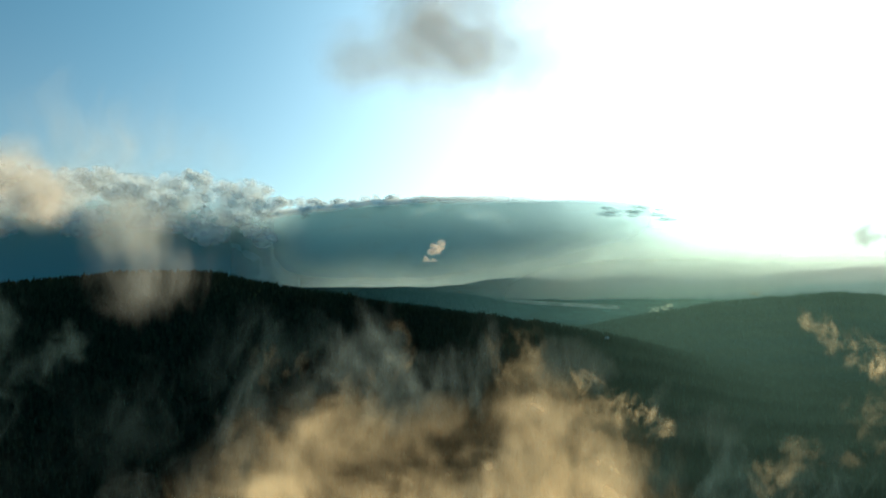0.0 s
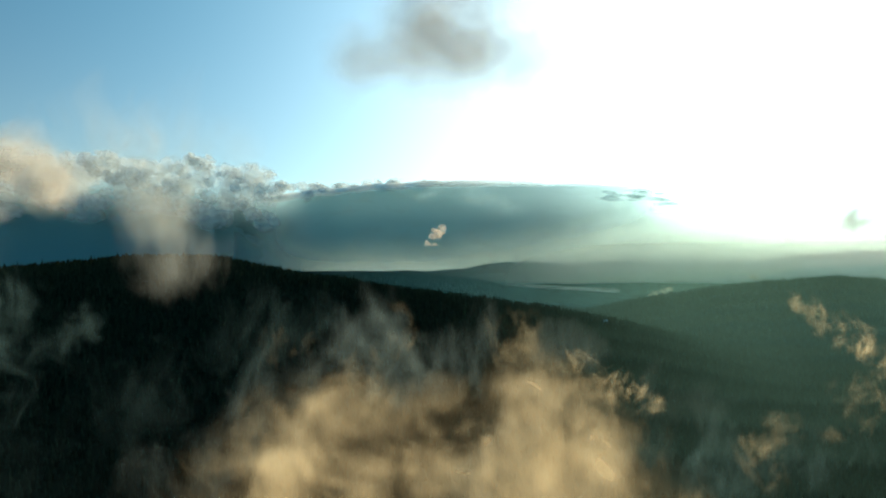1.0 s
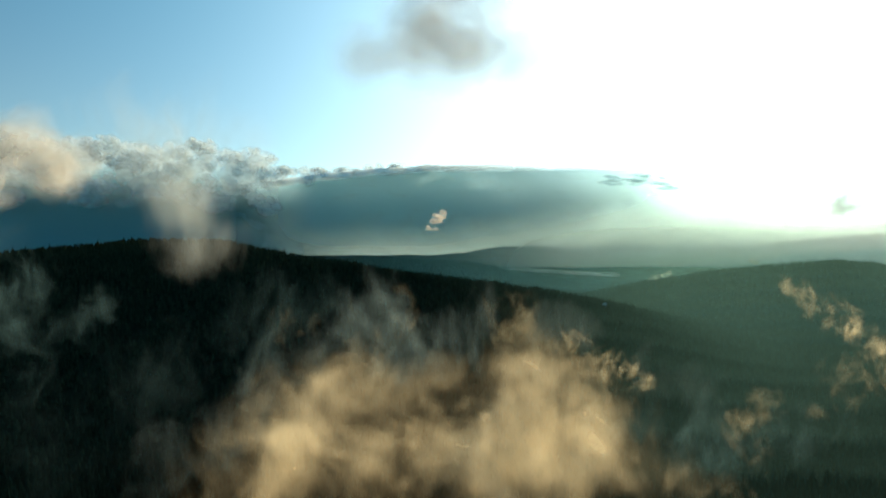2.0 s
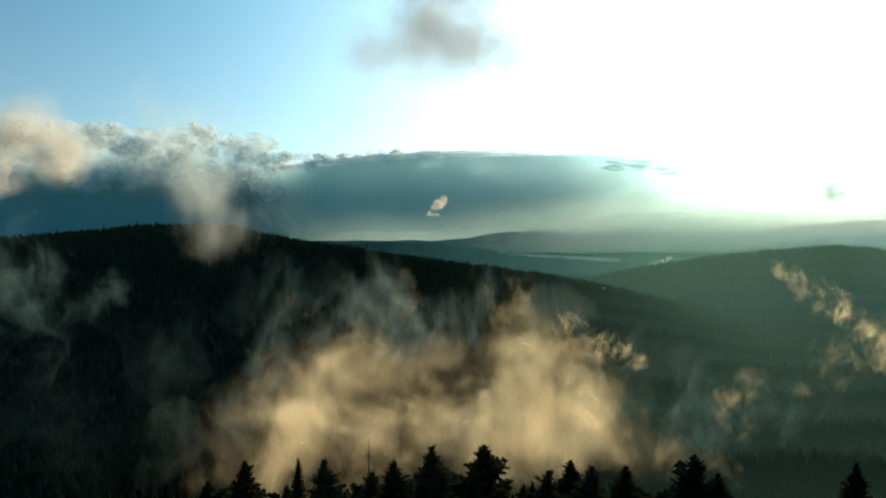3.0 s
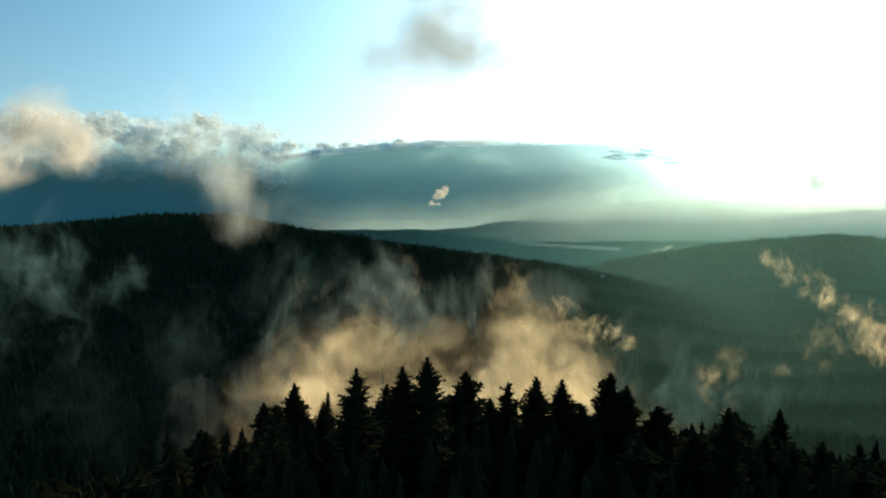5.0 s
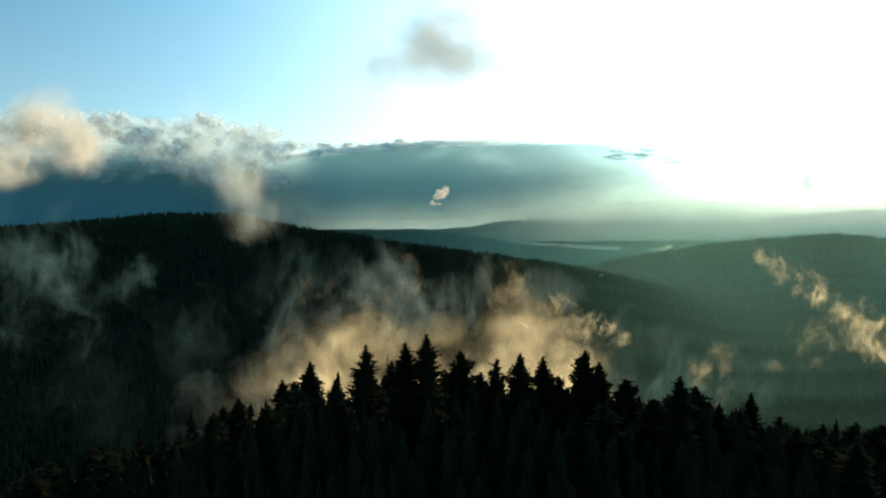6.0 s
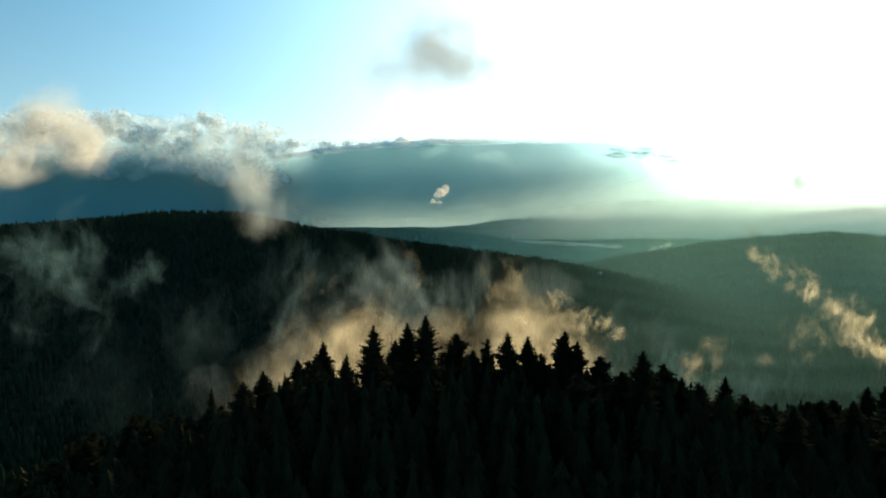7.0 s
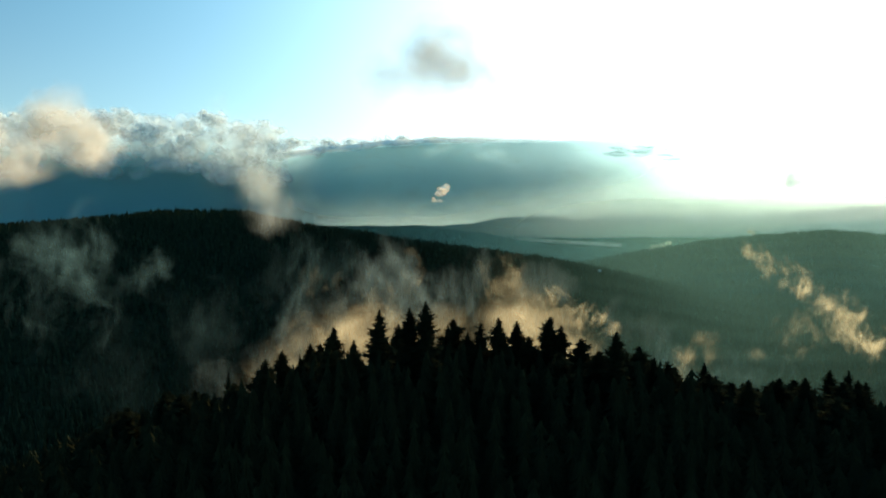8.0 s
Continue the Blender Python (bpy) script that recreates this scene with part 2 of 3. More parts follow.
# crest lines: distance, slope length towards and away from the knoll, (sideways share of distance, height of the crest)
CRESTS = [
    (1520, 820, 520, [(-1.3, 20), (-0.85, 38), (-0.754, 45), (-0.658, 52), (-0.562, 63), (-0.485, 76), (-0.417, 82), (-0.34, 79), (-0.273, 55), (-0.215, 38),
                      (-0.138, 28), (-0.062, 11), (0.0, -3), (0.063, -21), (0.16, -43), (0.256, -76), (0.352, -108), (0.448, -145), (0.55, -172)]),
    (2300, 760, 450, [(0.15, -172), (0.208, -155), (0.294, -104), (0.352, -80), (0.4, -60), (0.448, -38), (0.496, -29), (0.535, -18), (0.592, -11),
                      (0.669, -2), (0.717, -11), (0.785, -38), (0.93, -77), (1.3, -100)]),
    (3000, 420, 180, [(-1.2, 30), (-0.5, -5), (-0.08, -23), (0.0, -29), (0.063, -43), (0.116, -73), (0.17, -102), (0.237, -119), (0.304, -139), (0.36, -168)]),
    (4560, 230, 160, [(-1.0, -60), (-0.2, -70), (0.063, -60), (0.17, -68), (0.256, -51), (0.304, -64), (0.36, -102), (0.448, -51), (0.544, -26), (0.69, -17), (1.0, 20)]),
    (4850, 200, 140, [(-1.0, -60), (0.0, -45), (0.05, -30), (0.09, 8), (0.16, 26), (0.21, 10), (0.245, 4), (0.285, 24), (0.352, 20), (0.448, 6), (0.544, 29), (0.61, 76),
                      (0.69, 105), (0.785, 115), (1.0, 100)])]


def land_height(x, y):
    """Height of the ground: a knoll under the flight, the valley round it, and wooded ridges one behind another."""
    x, y = np.asarray(x, float), np.asarray(y, float)
    z = np.full(x.shape, FLOOR)
    yy = np.maximum(y, 200.0)
    s = x / yy
    z = np.where(y > 3200, np.maximum(z, FLOOR + 49 * smooth01((y - 3020) / 130)), z)
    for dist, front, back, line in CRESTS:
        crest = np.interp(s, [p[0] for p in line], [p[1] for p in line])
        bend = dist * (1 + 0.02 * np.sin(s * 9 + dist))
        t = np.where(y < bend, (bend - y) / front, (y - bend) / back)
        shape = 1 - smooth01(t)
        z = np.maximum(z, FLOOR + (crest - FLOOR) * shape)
    knoll = 222 * np.exp(-(5e-6 * (x - 10) ** 2 + 2.5e-5 * (y - 132) ** 2))
    knoll = knoll - 0.0012 * np.maximum(0.0, -20 - x) ** 2
    z = np.maximum(z, FLOOR + knoll)
    behind = smooth01((-y - 250) / 900)
    return z + behind * 150


def relief(x, y):
    r = math.hypot(x, y)
    k = min(1.0, max(0.0, (r - 350) / 600))
    return k * (9 * noise.fractal(Vector((x / 260, y / 260, 3.1)), 1.0, 2.1, 4)) + 0.9 * noise.noise(Vector((x / 14, y / 14, 7.7)))


def ground_at(x, y):
    return float(land_height(x, y)) + relief(x, y)


def grounds(xs, ys):
    return [float(h) + relief(x, y) for x, y, h in zip(xs, ys, land_height(np.array(xs), np.array(ys)))]


def build_ground():
    ring = [0.0] + list(np.geomspace(6, 1200, 150)) + list(np.arange(1225, 6500, 27)) + list(np.linspace(6550, 7400, 8))
    turn = np.concatenate([np.linspace(-50, 50, 361), np.linspace(51.5, 308.5, 170)])
    n = len(turn)
    cx, cy = 0.0, 60.0
    xs, ys = [cx], [cy]
    for r in ring[1:]:
        for a in turn:
            xs.append(cx + r * math.sin(radians(a)))
            ys.append(cy + r * math.cos(radians(a)))
    verts = list(zip(xs, ys, grounds(xs, ys)))
    faces = [(0, 1 + (i + 1) % n, 1 + i) for i in range(n)]
    for k in range(len(ring) - 2):
        a, b = 1 + k * n, 1 + (k + 1) * n
        faces += [(a + i, a + (i + 1) % n, b + (i + 1) % n, b + i) for i in range(n)]
    ob = mesh_object("ground", verts, faces, FOREST_FLOOR, smooth=True)
    return tagged(ob, "dark forested hills, ridges and valley floor to the horizon", "terrain", kind="structure")


build_ground()


def build_lake():
    m, n, l = material("lake_water")
    p = n.new("ShaderNodeBsdfPrincipled")
    p.inputs["Base Color"].default_value = (0.02, 0.04, 0.045, 1)
    p.inputs["Roughness"].default_value = 0.12
    p.inputs["Specular IOR Level"].default_value = 1.0
    p.inputs["IOR"].default_value = 1.6
    b = n.new("ShaderNodeBump")
    b.inputs["Strength"].default_value, b.inputs["Distance"].default_value = 0.1, 0.5
    l.new(noise_node(n, l, 0.08, 4).outputs["Fac"], b.inputs["Height"])
    l.new(b.outputs["Normal"], p.inputs["Normal"])
    o = n.new("ShaderNodeOutputMaterial")
    l.new(p.outputs["BSDF"], o.inputs["Surface"])
    shore = [(0.112, 4270), (0.135, 4200), (0.16, 4085), (0.21, 3878), (0.26, 3722), (0.30, 3632), (0.306, 3450), (0.303, 3248), (0.25, 3415), (0.2, 3575), (0.15, 3760), (0.118, 4020)]
    pts = [(s * y, y, -119.5) for s, y in shore]
    low = [(x, y, -126.0) for x, y, z in pts]
    k = len(pts)
    faces = [tuple(range(k))[::-1], tuple(range(k, 2 * k))] + [(i, (i + 1) % k, k + (i + 1) % k, k + i) for i in range(k)]
    ob = mesh_object("lake", pts + low, faces, m)
    tagged(ob, "calm lake between the hills, mirroring the bright sky", "water", kind="structure")


build_lake()


# ================= far woods =================
def small_conifer(verts, faces, x, y, z, h, w, rng, tiers=3, sides=5):
    for k in range(tiers):
        f = k / tiers
        zb, zt = z + h * (0.10 + 0.80 * f), z + h * min(1.0, 0.10 + 0.80 * f + 1.25 * 0.9 / tiers)
        if k == tiers - 1:
            zt = z + h
        r = w * (1 - f) ** 0.8 * rng.uniform(0.8, 1.15)
        a0, b = rng.uniform(0, 6.28), len(verts)
        for i in range(sides):
            a = a0 + 6.283 * i / sides
            q = r * rng.uniform(0.7, 1.2)
            verts.append((x + q * math.cos(a), y + q * math.sin(a), zb - rng.uniform(0, 0.06) * h))
        verts.append((x + rng.uniform(-.1, .1) * w, y, zt))
        faces += [(b + i, b + (i + 1) % sides, b + sides) for i in range(sides)]


def skirted_conifer(verts, faces, x, y, z, h, w, rng, tiers=7, points=8):
    """A middling tree: drooping ragged skirts of boughs one above another."""
    for k in range(tiers):
        f = k / tiers
        zt = z + h * (0.22 + 0.78 * (f + 1 / tiers))
        r = w * (1 - f) ** 0.5 * rng.uniform(0.65, 1.15)
        drop = h / tiers * rng.uniform(1.0, 1.6)
        a0, b = rng.uniform(0, 6.28), len(verts)
        verts.append((x + rng.uniform(-.1, .1), y + rng.uniform(-.1, .1), zt))
        for i in range(2 * points):
            a = a0 + 3.1416 * i / points
            q = r * (rng.uniform(0.8, 1.2) if i % 2 else rng.uniform(0.3, 0.5))
            verts.append((x + q * math.cos(a), y + q * math.sin(a), zt - drop * (rng.uniform(0.9, 1.25) if i % 2 else 0.7)))
        faces += [(b, b + 1 + i, b + 1 + (i + 1) % (2 * points)) for i in range(2 * points)]


def far_wood(name, label, count, s_range, y_range, tall, seed, tiers=2):
    rng = random.Random(seed)
    verts, faces = [], []
    ys = [math.sqrt(rng.uniform(y_range[0] ** 2, y_range[1] ** 2)) for _ in range(count)]
    xs = [y * rng.uniform(*s_range) for y in ys]
    for x, y, g in zip(xs, ys, grounds(xs, ys)):
        h = rng.uniform(*tall) * (1.2 if rng.random() < 0.06 else 1.0)
        small_conifer(verts, faces, x, y, g - 0.5, h, h * rng.uniform(0.18, 0.28), rng, tiers)
    ob = mesh_object(name, verts, faces, FAR_NEEDLES)
    return tagged(ob, label, "forest", kind="stuff")


far_wood("ridge_forest", "dark conifer forest covering the long ridge", 34000, (-0.95, 0.95), (620, 1720), (12, 21), 11)
far_wood("hill_forest", "hazy conifer forest on the rounded hill", 12000, (0.15, 0.95), (1700, 2500), (13, 21), 12)
far_wood("back_forest", "hazy conifer forest on the low hill by the lake", 6000, (-0.12, 0.36), (2750, 3080), (14, 22), 13)
far_wood("valley_forest", "dark conifer forest in the valley below the knoll", 9000, (-0.95, 0.95), (270, 700), (14, 24), 14)


# ================= trees on the knoll =================
def limb(verts, faces, a, b, r0, r1, sides=4):
    d = (b - a).normalized()
    u = d.orthogonal().normalized()
    v = d.cross(u)
    k = len(verts)
    for p, r in ((a, r0), (b, r1)):
        for i in range(sides):
            t = 6.283 * i / sides
            verts.append(tuple(p + u * (r * math.cos(t)) + v * (r * math.sin(t))))
    faces += [(k + i, k + (i + 1) % sides, k + sides + (i + 1) % sides, k + sides + i) for i in range(sides)]


def spray(verts, faces, a, d, length, width, droop, rng):
    """One flat fan of needles along a limb: ragged side shoots on both sides, sagging outwards."""
    side = d.cross(Vector((0, 0, 1)))
    if side.length < 1e-3:
        side = Vector((1, 0, 0))
    side.normalize()
    n = 4 if length > 1.6 else 3
    for i in range(n):
        f0 = 0.12 + 0.8 * i / n
        p = a + d * (length * f0) + Vector((0, 0, -droop * length * f0 * f0))
        w = width * (1.1 - f0) * rng.uniform(0.6, 1.25)
        q = a + d * (length * (f0 + 0.28)) + Vector((0, 0, -droop * length * (f0 + 0.26) ** 2))
        for sg in (-1, 1):
            k = len(verts)
            tip = p + side * (sg * w) + d * (length * rng.uniform(0.10, 0.26)) + Vector((0, 0, -rng.uniform(0.1, 0.5) * w))
            verts += [tuple(p + Vector((0, 0, 0.06 * width))), tuple(tip), tuple(q), tuple((p + q) * 0.5 + side * (sg * w * 0.4) - Vector((0, 0, rng.uniform(0.2, 0.5) * w)))]
            faces += [(k, k + 1, k + 2), (k, k + 3, k + 1)]


def conifer(name, label, seed, height=26.0, radius=3.0, whorls=34, per=7, slope=0.5, droop=0.35, lift=0.1, clear=0.12, ragged=0.25, gap=0.0, clump=0.35):
    """slope: how fast the crown widens below its tip; clump: how unevenly the boughs have grown round the trunk."""
    rng = random.Random(seed)

    def spread(f):
        return radius * (1 - math.exp(-(1 - f) * height * slope / radius)) * min(1.0, 0.5 + (f - clear) * 4)

    def grown(a, f):
        return 1 + clump * 1.6 * noise.noise(Vector((1.3 * math.cos(a) + seed * 3.1, 1.3 * math.sin(a), f * height / 2.6)))

    tv, tf = [], []
    prev = Vector((0, 0, -1.5))
    for k in range(8):
        f = (k + 1) / 8
        nxt = Vector((rng.uniform(-.1, .1), rng.uniform(-.1, .1), height * f * 0.99))
        limb(tv, tf, prev, nxt, 0.34 * (1 - k / 8) + 0.03, 0.34 * (1 - f) + 0.03, 7)
        prev = nxt
    cv, cf = [], []
    for k in range(whorls):
        f = clear + (1 - clear) * (1 - (1 - (k + rng.uniform(0, .5)) / whorls) ** 1.5)
        f = min(f, 0.985)
        if gap and rng.random() < gap:
            continue
        reach = spread(f) + 0.22
        cnt = max(6, int(per * (0.5 + 0.5 * reach / radius)))
        a0 = rng.uniform(0, 6.28)
        for j in range(cnt):
            a = a0 + 6.283 * j / cnt + rng.uniform(-.35, .35)
            ln = reach * rng.uniform(1 - ragged * 1.6, 1 + ragged) * grown(a, f)
            up = lift + 0.55 * f + rng.uniform(-.12, .12)
            d = Vector((math.cos(a), math.sin(a), up)).normalized()
            base = Vector((0, 0, height * f + rng.uniform(-.25, .25)))
            limb(tv, tf, base, base + d * ln * 0.6, 0.05, 0.02, 3)
            spray(cv, cf, base, d, ln, max(0.3, ln * 0.42), droop * (1 - 0.6 * f), rng)
            if ln > 1.0:
                for e in (-1, 1):
                    d2 = Matrix.Rotation(e * rng.uniform(0.35, 0.8), 3, "Z") @ d
                    d2.z += rng.uniform(-.15, .2)
                    spray(cv, cf, base + d * ln * rng.uniform(0.2, 0.55), d2, ln * rng.uniform(0.35, 0.55), ln * 0.22, droop, rng)
    # the dense twigs close to the trunk
    rings, sides = 16, 9
    for k in range(rings + 1):
        f = clear + 0.02 + (0.97 - clear) * k / rings
        for i in range(sides):
            a = 6.283 * i / sides + k
            q = spread(f) * rng.uniform(0.30, 0.52) * grown(a, f) + 0.03
            cv.append((q * math.cos(a), q * math.sin(a), height * f + rng.uniform(-.3, .3)))
    b0 = len(cv) - (rings + 1) * sides
    for k in range(rings):
        for i in range(sides):
            j = (i + 1) % sides
            cf.append((b0 + k * sides + i, b0 + k * sides + j, b0 + (k + 1) * sides + j, b0 + (k + 1) * sides + i))
    limb(cv, cf, Vector((0, 0, height * 0.95)), Vector((0, 0, height)), 0.10, 0.02, 4)
    root = new(name)
    mesh_object("trunk", tv, tf, BARK, root)
    mesh_object("crown", cv, cf, NEEDLES, root)
    return tagged(root, label, "tree", "trees on the knoll")


def dead_conifer(name, label, seed, height=24.0):
    rng = random.Random(seed)
    tv, tf = [], []
    prev = Vector((0, 0, -1.5))
    for k in range(8):
        f = (k + 1) / 8
        nxt = Vector((rng.uniform(-.12, .12), rng.uniform(-.12, .12), height * f))
        limb(tv, tf, prev, nxt, 0.3 * (1 - k / 8) + 0.04, 0.3 * (1 - f) + 0.04, 7)
        prev = nxt
    root = new(name)
    mesh_object("trunk", tv, tf, DEAD_WOOD, root)
    for k in range(48):
        bv, bf = [], []
        f = rng.uniform(0.45, 0.97)
        a = rng.uniform(0, 6.283)
        ln = 2.3 * (1 - f) ** 0.6 * rng.uniform(0.4, 1.1) + 0.25
        p = Vector((0, 0, height * f))
        q = p + Vector((math.cos(a), math.sin(a), rng.uniform(-.25, .35))) * ln * 0.6
        e = q + Vector((math.cos(a + rng.uniform(-.5, .5)), math.sin(a), rng.uniform(-.5, .3))) * ln * 0.45
        limb(bv, bf, p, q, 0.06, 0.035, 3)
        limb(bv, bf, q - (e - q) * 0.03, e, 0.04, 0.015, 3)
        mesh_object("branch", bv, bf, DEAD_WOOD, root)
    return tagged(root, label, "tree", "trees on the knoll")


KINDS = {
    "layered": (conifer("fir_tree", "tall dark fir with open layered boughs", 1, radius=5.2, slope=0.62, whorls=30, per=11, ragged=0.20, droop=0.2, lift=0.0, clump=0.22), 26.0),
    "dense": (conifer("spruce_tree", "tall dark spruce with dense pointed crown", 2, radius=3.9, slope=0.62, whorls=48, per=12, ragged=0.24), 26.0),
    "broad": (conifer("hemlock_tree", "broad dark hemlock with ragged drooping boughs", 3, radius=4.6, slope=0.85, whorls=44, per=12, ragged=0.3, droop=0.45, clump=0.5), 26.0),
    "spire": (conifer("subalpine_fir_tree", "slender dark fir with narrow spire crown", 4, radius=2.4, slope=0.36, whorls=52, per=9, ragged=0.3), 26.0),
    "pine": (conifer("pine_tree", "dark pine with blunt tufted crown", 5, radius=3.7, slope=1.1, whorls=38, per=11, ragged=0.35, droop=-0.05, lift=0.25, clear=0.2, gap=0.08, clump=0.6), 26.0),
    "gappy": (conifer("larch_tree", "thin dark conifer with gaps between boughs", 6, radius=3.4, slope=0.6, whorls=38, per=9, ragged=0.4, gap=0.15, clump=0.5), 26.0),
    "snag": (dead_conifer("dead_tree", "bare dead grey conifer with thin twigs", 7), 24.0),
}
# trees that break the skyline: kind, place, height of the tip
SKYLINE = [
    ("layered", -15.4, 140.8, 75.2), ("snag", -13.8, 166.4, 67.6), ("dense", -7.9, 137.6, 76.2), ("dense", -4.1, 137.4, 76.8),
    ("broad", 2.9, 159.9, 69.3), ("dense", 13.9, 145.3, 71.6), ("dense", -30.2, 160.4, 66.1), ("spire", -27.8, 181.0, 58.8),
    ("gappy", 9.6, 148.8, 70.4), ("dense", 18.9, 148.8, 70.1), ("pine", 27.5, 149.0, 71.4), ("broad", 35.1, 147.5, 68.7),
    ("spire", 1.3, 155.1, 71.4), ("pine", 21.9, 146.2, 69.6), ("layered", -25.2, 163.1, 61.9), ("broad", -60.7, 190.3, 48.9),
    ("spire", -77.2, 207.8, 44.7), ("dense", 39.4, 131.8, 70.9), ("broad", 52.9, 155.8, 64.6), ("gappy", 120.5, 216.1, 37.3),
    ("dense", 123.2, 183.9, 47.4), ("dense", -38.7, 168.7, 59.6), ("broad", -34.6, 164.0, 63.4), ("dense", 100.6, 222.5, 38.9), ("layered", 140.2, 199.6, 43.1),
    ("spire", 117.0, 205.0, 40.8), ("pine", 119.6, 200.0, 41.0), ("spire", 121.5, 195.0, 41.9), ("gappy", 122.0, 190.0, 42.8), ("pine", 145.0, 200.0, 37.4), ("dense", 30.5, 150.0, 68.7)]
placed = []
protos_used = set()


def plant(kind, x, y, tip, turn):
    proto, tall = KINDS[kind]
    g = ground_at(x, y)
    k = max(9.0, tip - g) / tall
    m = Matrix.LocRotScale((x, y, g), Euler((0, 0, turn)), (0.45 * k + 0.55, 0.45 * k + 0.55, k))
    placed.append((x, y))
    if kind in protos_used:
        return copy_thing(proto, m)
    protos_used.add(kind)
    proto.matrix_basis = m
    return proto


SKY_X = np.array([k[1] for k in SKYLINE])
SKY_Y = np.array([k[2] for k in SKYLINE])
SKY_H = np.array([k[3] - ground_at(k[1], k[2]) for k in SKYLINE])


def canopy(x, y):
    """Usual height of the trees around a place."""
    q = 1 / (60 + (SKY_X - x) ** 2 + (SKY_Y - y) ** 2) ** 1.5
    return float((q * SKY_H).sum() / q.sum())


def plant_knoll():
    rng = random.Random(21)
    for kind, x, y, tip in SKYLINE:
        plant(kind, x, y, tip, rng.uniform(0, 6.28))
    kinds = ["layered", "dense", "dense", "broad", "spire", "pine", "gappy", "broad"]
    tries = 0
    while len(placed) < 215 and tries < 9000:
        tries += 1
        x, y = rng.uniform(-95, 160), rng.uniform(128, 225)
        if min((x - a) ** 2 + (y - b) ** 2 for a, b in placed) < 14:
            continue
        tip = ground_at(x, y) + canopy(x, y) * (rng.uniform(0.5, 0.72) if x > 60 or x < -44 else rng.uniform(0.70, 0.90))
        plant(rng.choice(kinds), x, y, tip, rng.uniform(0, 6.28))


plant_knoll()


def knoll_wood():
    """The close-grown forest that covers the whole knoll between the taller trees."""
    rng = random.Random(5)
    verts, faces = [], []
    step = 4.4
    xs, ys = [], []
    for i in range(-48, 74):
        for j in range(-8, 66):
            if j < 16 and (i + j) % 3:
                continue
            xs.append(i * step + rng.uniform(-1.9, 1.9))
            ys.append(j * step + rng.uniform(-1.9, 1.9))
    for x, y, g in zip(xs, ys, grounds(xs, ys)):
        h = max(8.0, canopy(x, y) * (rng.uniform(0.36, 0.56) if x > 60 or x < -44 else rng.uniform(0.54, 0.80)))
        skirted_conifer(verts, faces, x, y, g - 0.5, h, rng.uniform(2.0, 3.6), rng, 9 if y > 60 else 5)
    ob = mesh_object("knoll_forest", verts, faces, NEEDLES)
    tagged(ob, "close-grown black conifer forest covering the knoll", "forest", kind="stuff")


knoll_wood()


# ================= mist and clouds =================
def puff(store, c, size, dense, seed, tilt=0.0, ring_n=8, turn_n=22, edge=1.8):
    """One billow of vapour: a swollen closed lens with a ragged outline, thick in the middle and thinning outwards."""
    verts, faces, body, thick = store
    cx, cy, cz = c
    ax, ay, az = size
    ca, sa = math.cos(radians(tilt)), math.sin(radians(tilt))
    base = len(verts)

    def add(r, a, sgn):
        rag = 1 + 0.38 * noise.noise(Vector((1.5 * math.cos(a), 1.5 * math.sin(a), seed * 3.7)))
        rag += 0.16 * noise.noise(Vector((4 * math.cos(a), 4 * math.sin(a), seed * 1.3)))
        px, pz = r * rag * math.cos(a) * ax, r * rag * math.sin(a) * az
        lump = 1 + 0.5 * noise.noise(Vector((px / ax * 2.2, pz / az * 2.2, seed + 9 * sgn)))
        py = sgn * ay * math.sqrt(max(0.0, 1 - r * r)) * lump + 0.35 * ay * noise.noise(Vector((px / ax * 1.3, pz / az * 1.3, seed * 2.1)))
        verts.append((cx + px * ca - pz * sa, cy + py, cz + px * sa + pz * ca))
        body.append(max(0.0, 1 - r * r) ** edge)
        thick.append(dense)

    for sgn in (-1, 1):
        start = len(verts)
        add(0, 0, sgn)
        for i in range(1, ring_n):
            for j in range(turn_n):
                add(i / ring_n, 6.2832 * j / turn_n, sgn)
        if sgn == -1:
            rim = len(verts)
            for j in range(turn_n):
                add(1.0, 6.2832 * j / turn_n, 0)
        for j in range(turn_n):
            t = (start, start + 1 + j, start + 1 + (j + 1) % turn_n)
            faces.append(t if sgn < 0 else t[::-1])
        for i in range(ring_n - 1):
            a = start + 1 + i * turn_n
            b = a + turn_n if i < ring_n - 2 else rim
            for j in range(turn_n):
                q = (a + j, b + j, b + (j + 1) % turn_n, a + (j + 1) % turn_n)
                faces.append(q if sgn < 0 else q[::-1])


def vapour_body(name, label, category, mat, puffs, seed):
    """puffs: centre x, y, z, half sizes x, y, z, density, tilt. A cloud is one thing made of its puffs; mist is uncountable."""
    if category == "cloud":
        root = new(name)
        for k, (x, y, z, a, b, c, dense, tilt) in enumerate(puffs):
            store = ([], [], [], [])
            puff(store, (x, y, z), (a, b, c), dense, seed + 1.37 * k, tilt, edge=1.9 if a < 200 else 2.2)
            mesh_object("puff", store[0], store[1], mat, root, smooth=True, body=store[2], thick=store[3])
        return tagged(root, label, category)
    store = ([], [], [], [])
    for k, (x, y, z, a, b, c, dense, tilt) in enumerate(puffs):
        puff(store, (x, y, z), (a, b, c), dense, seed + 1.37 * k, tilt)
    ob = mesh_object(name, store[0], store[1], mat, smooth=True, body=store[2], thick=store[3])
    return tagged(ob, label, category, kind="stuff")


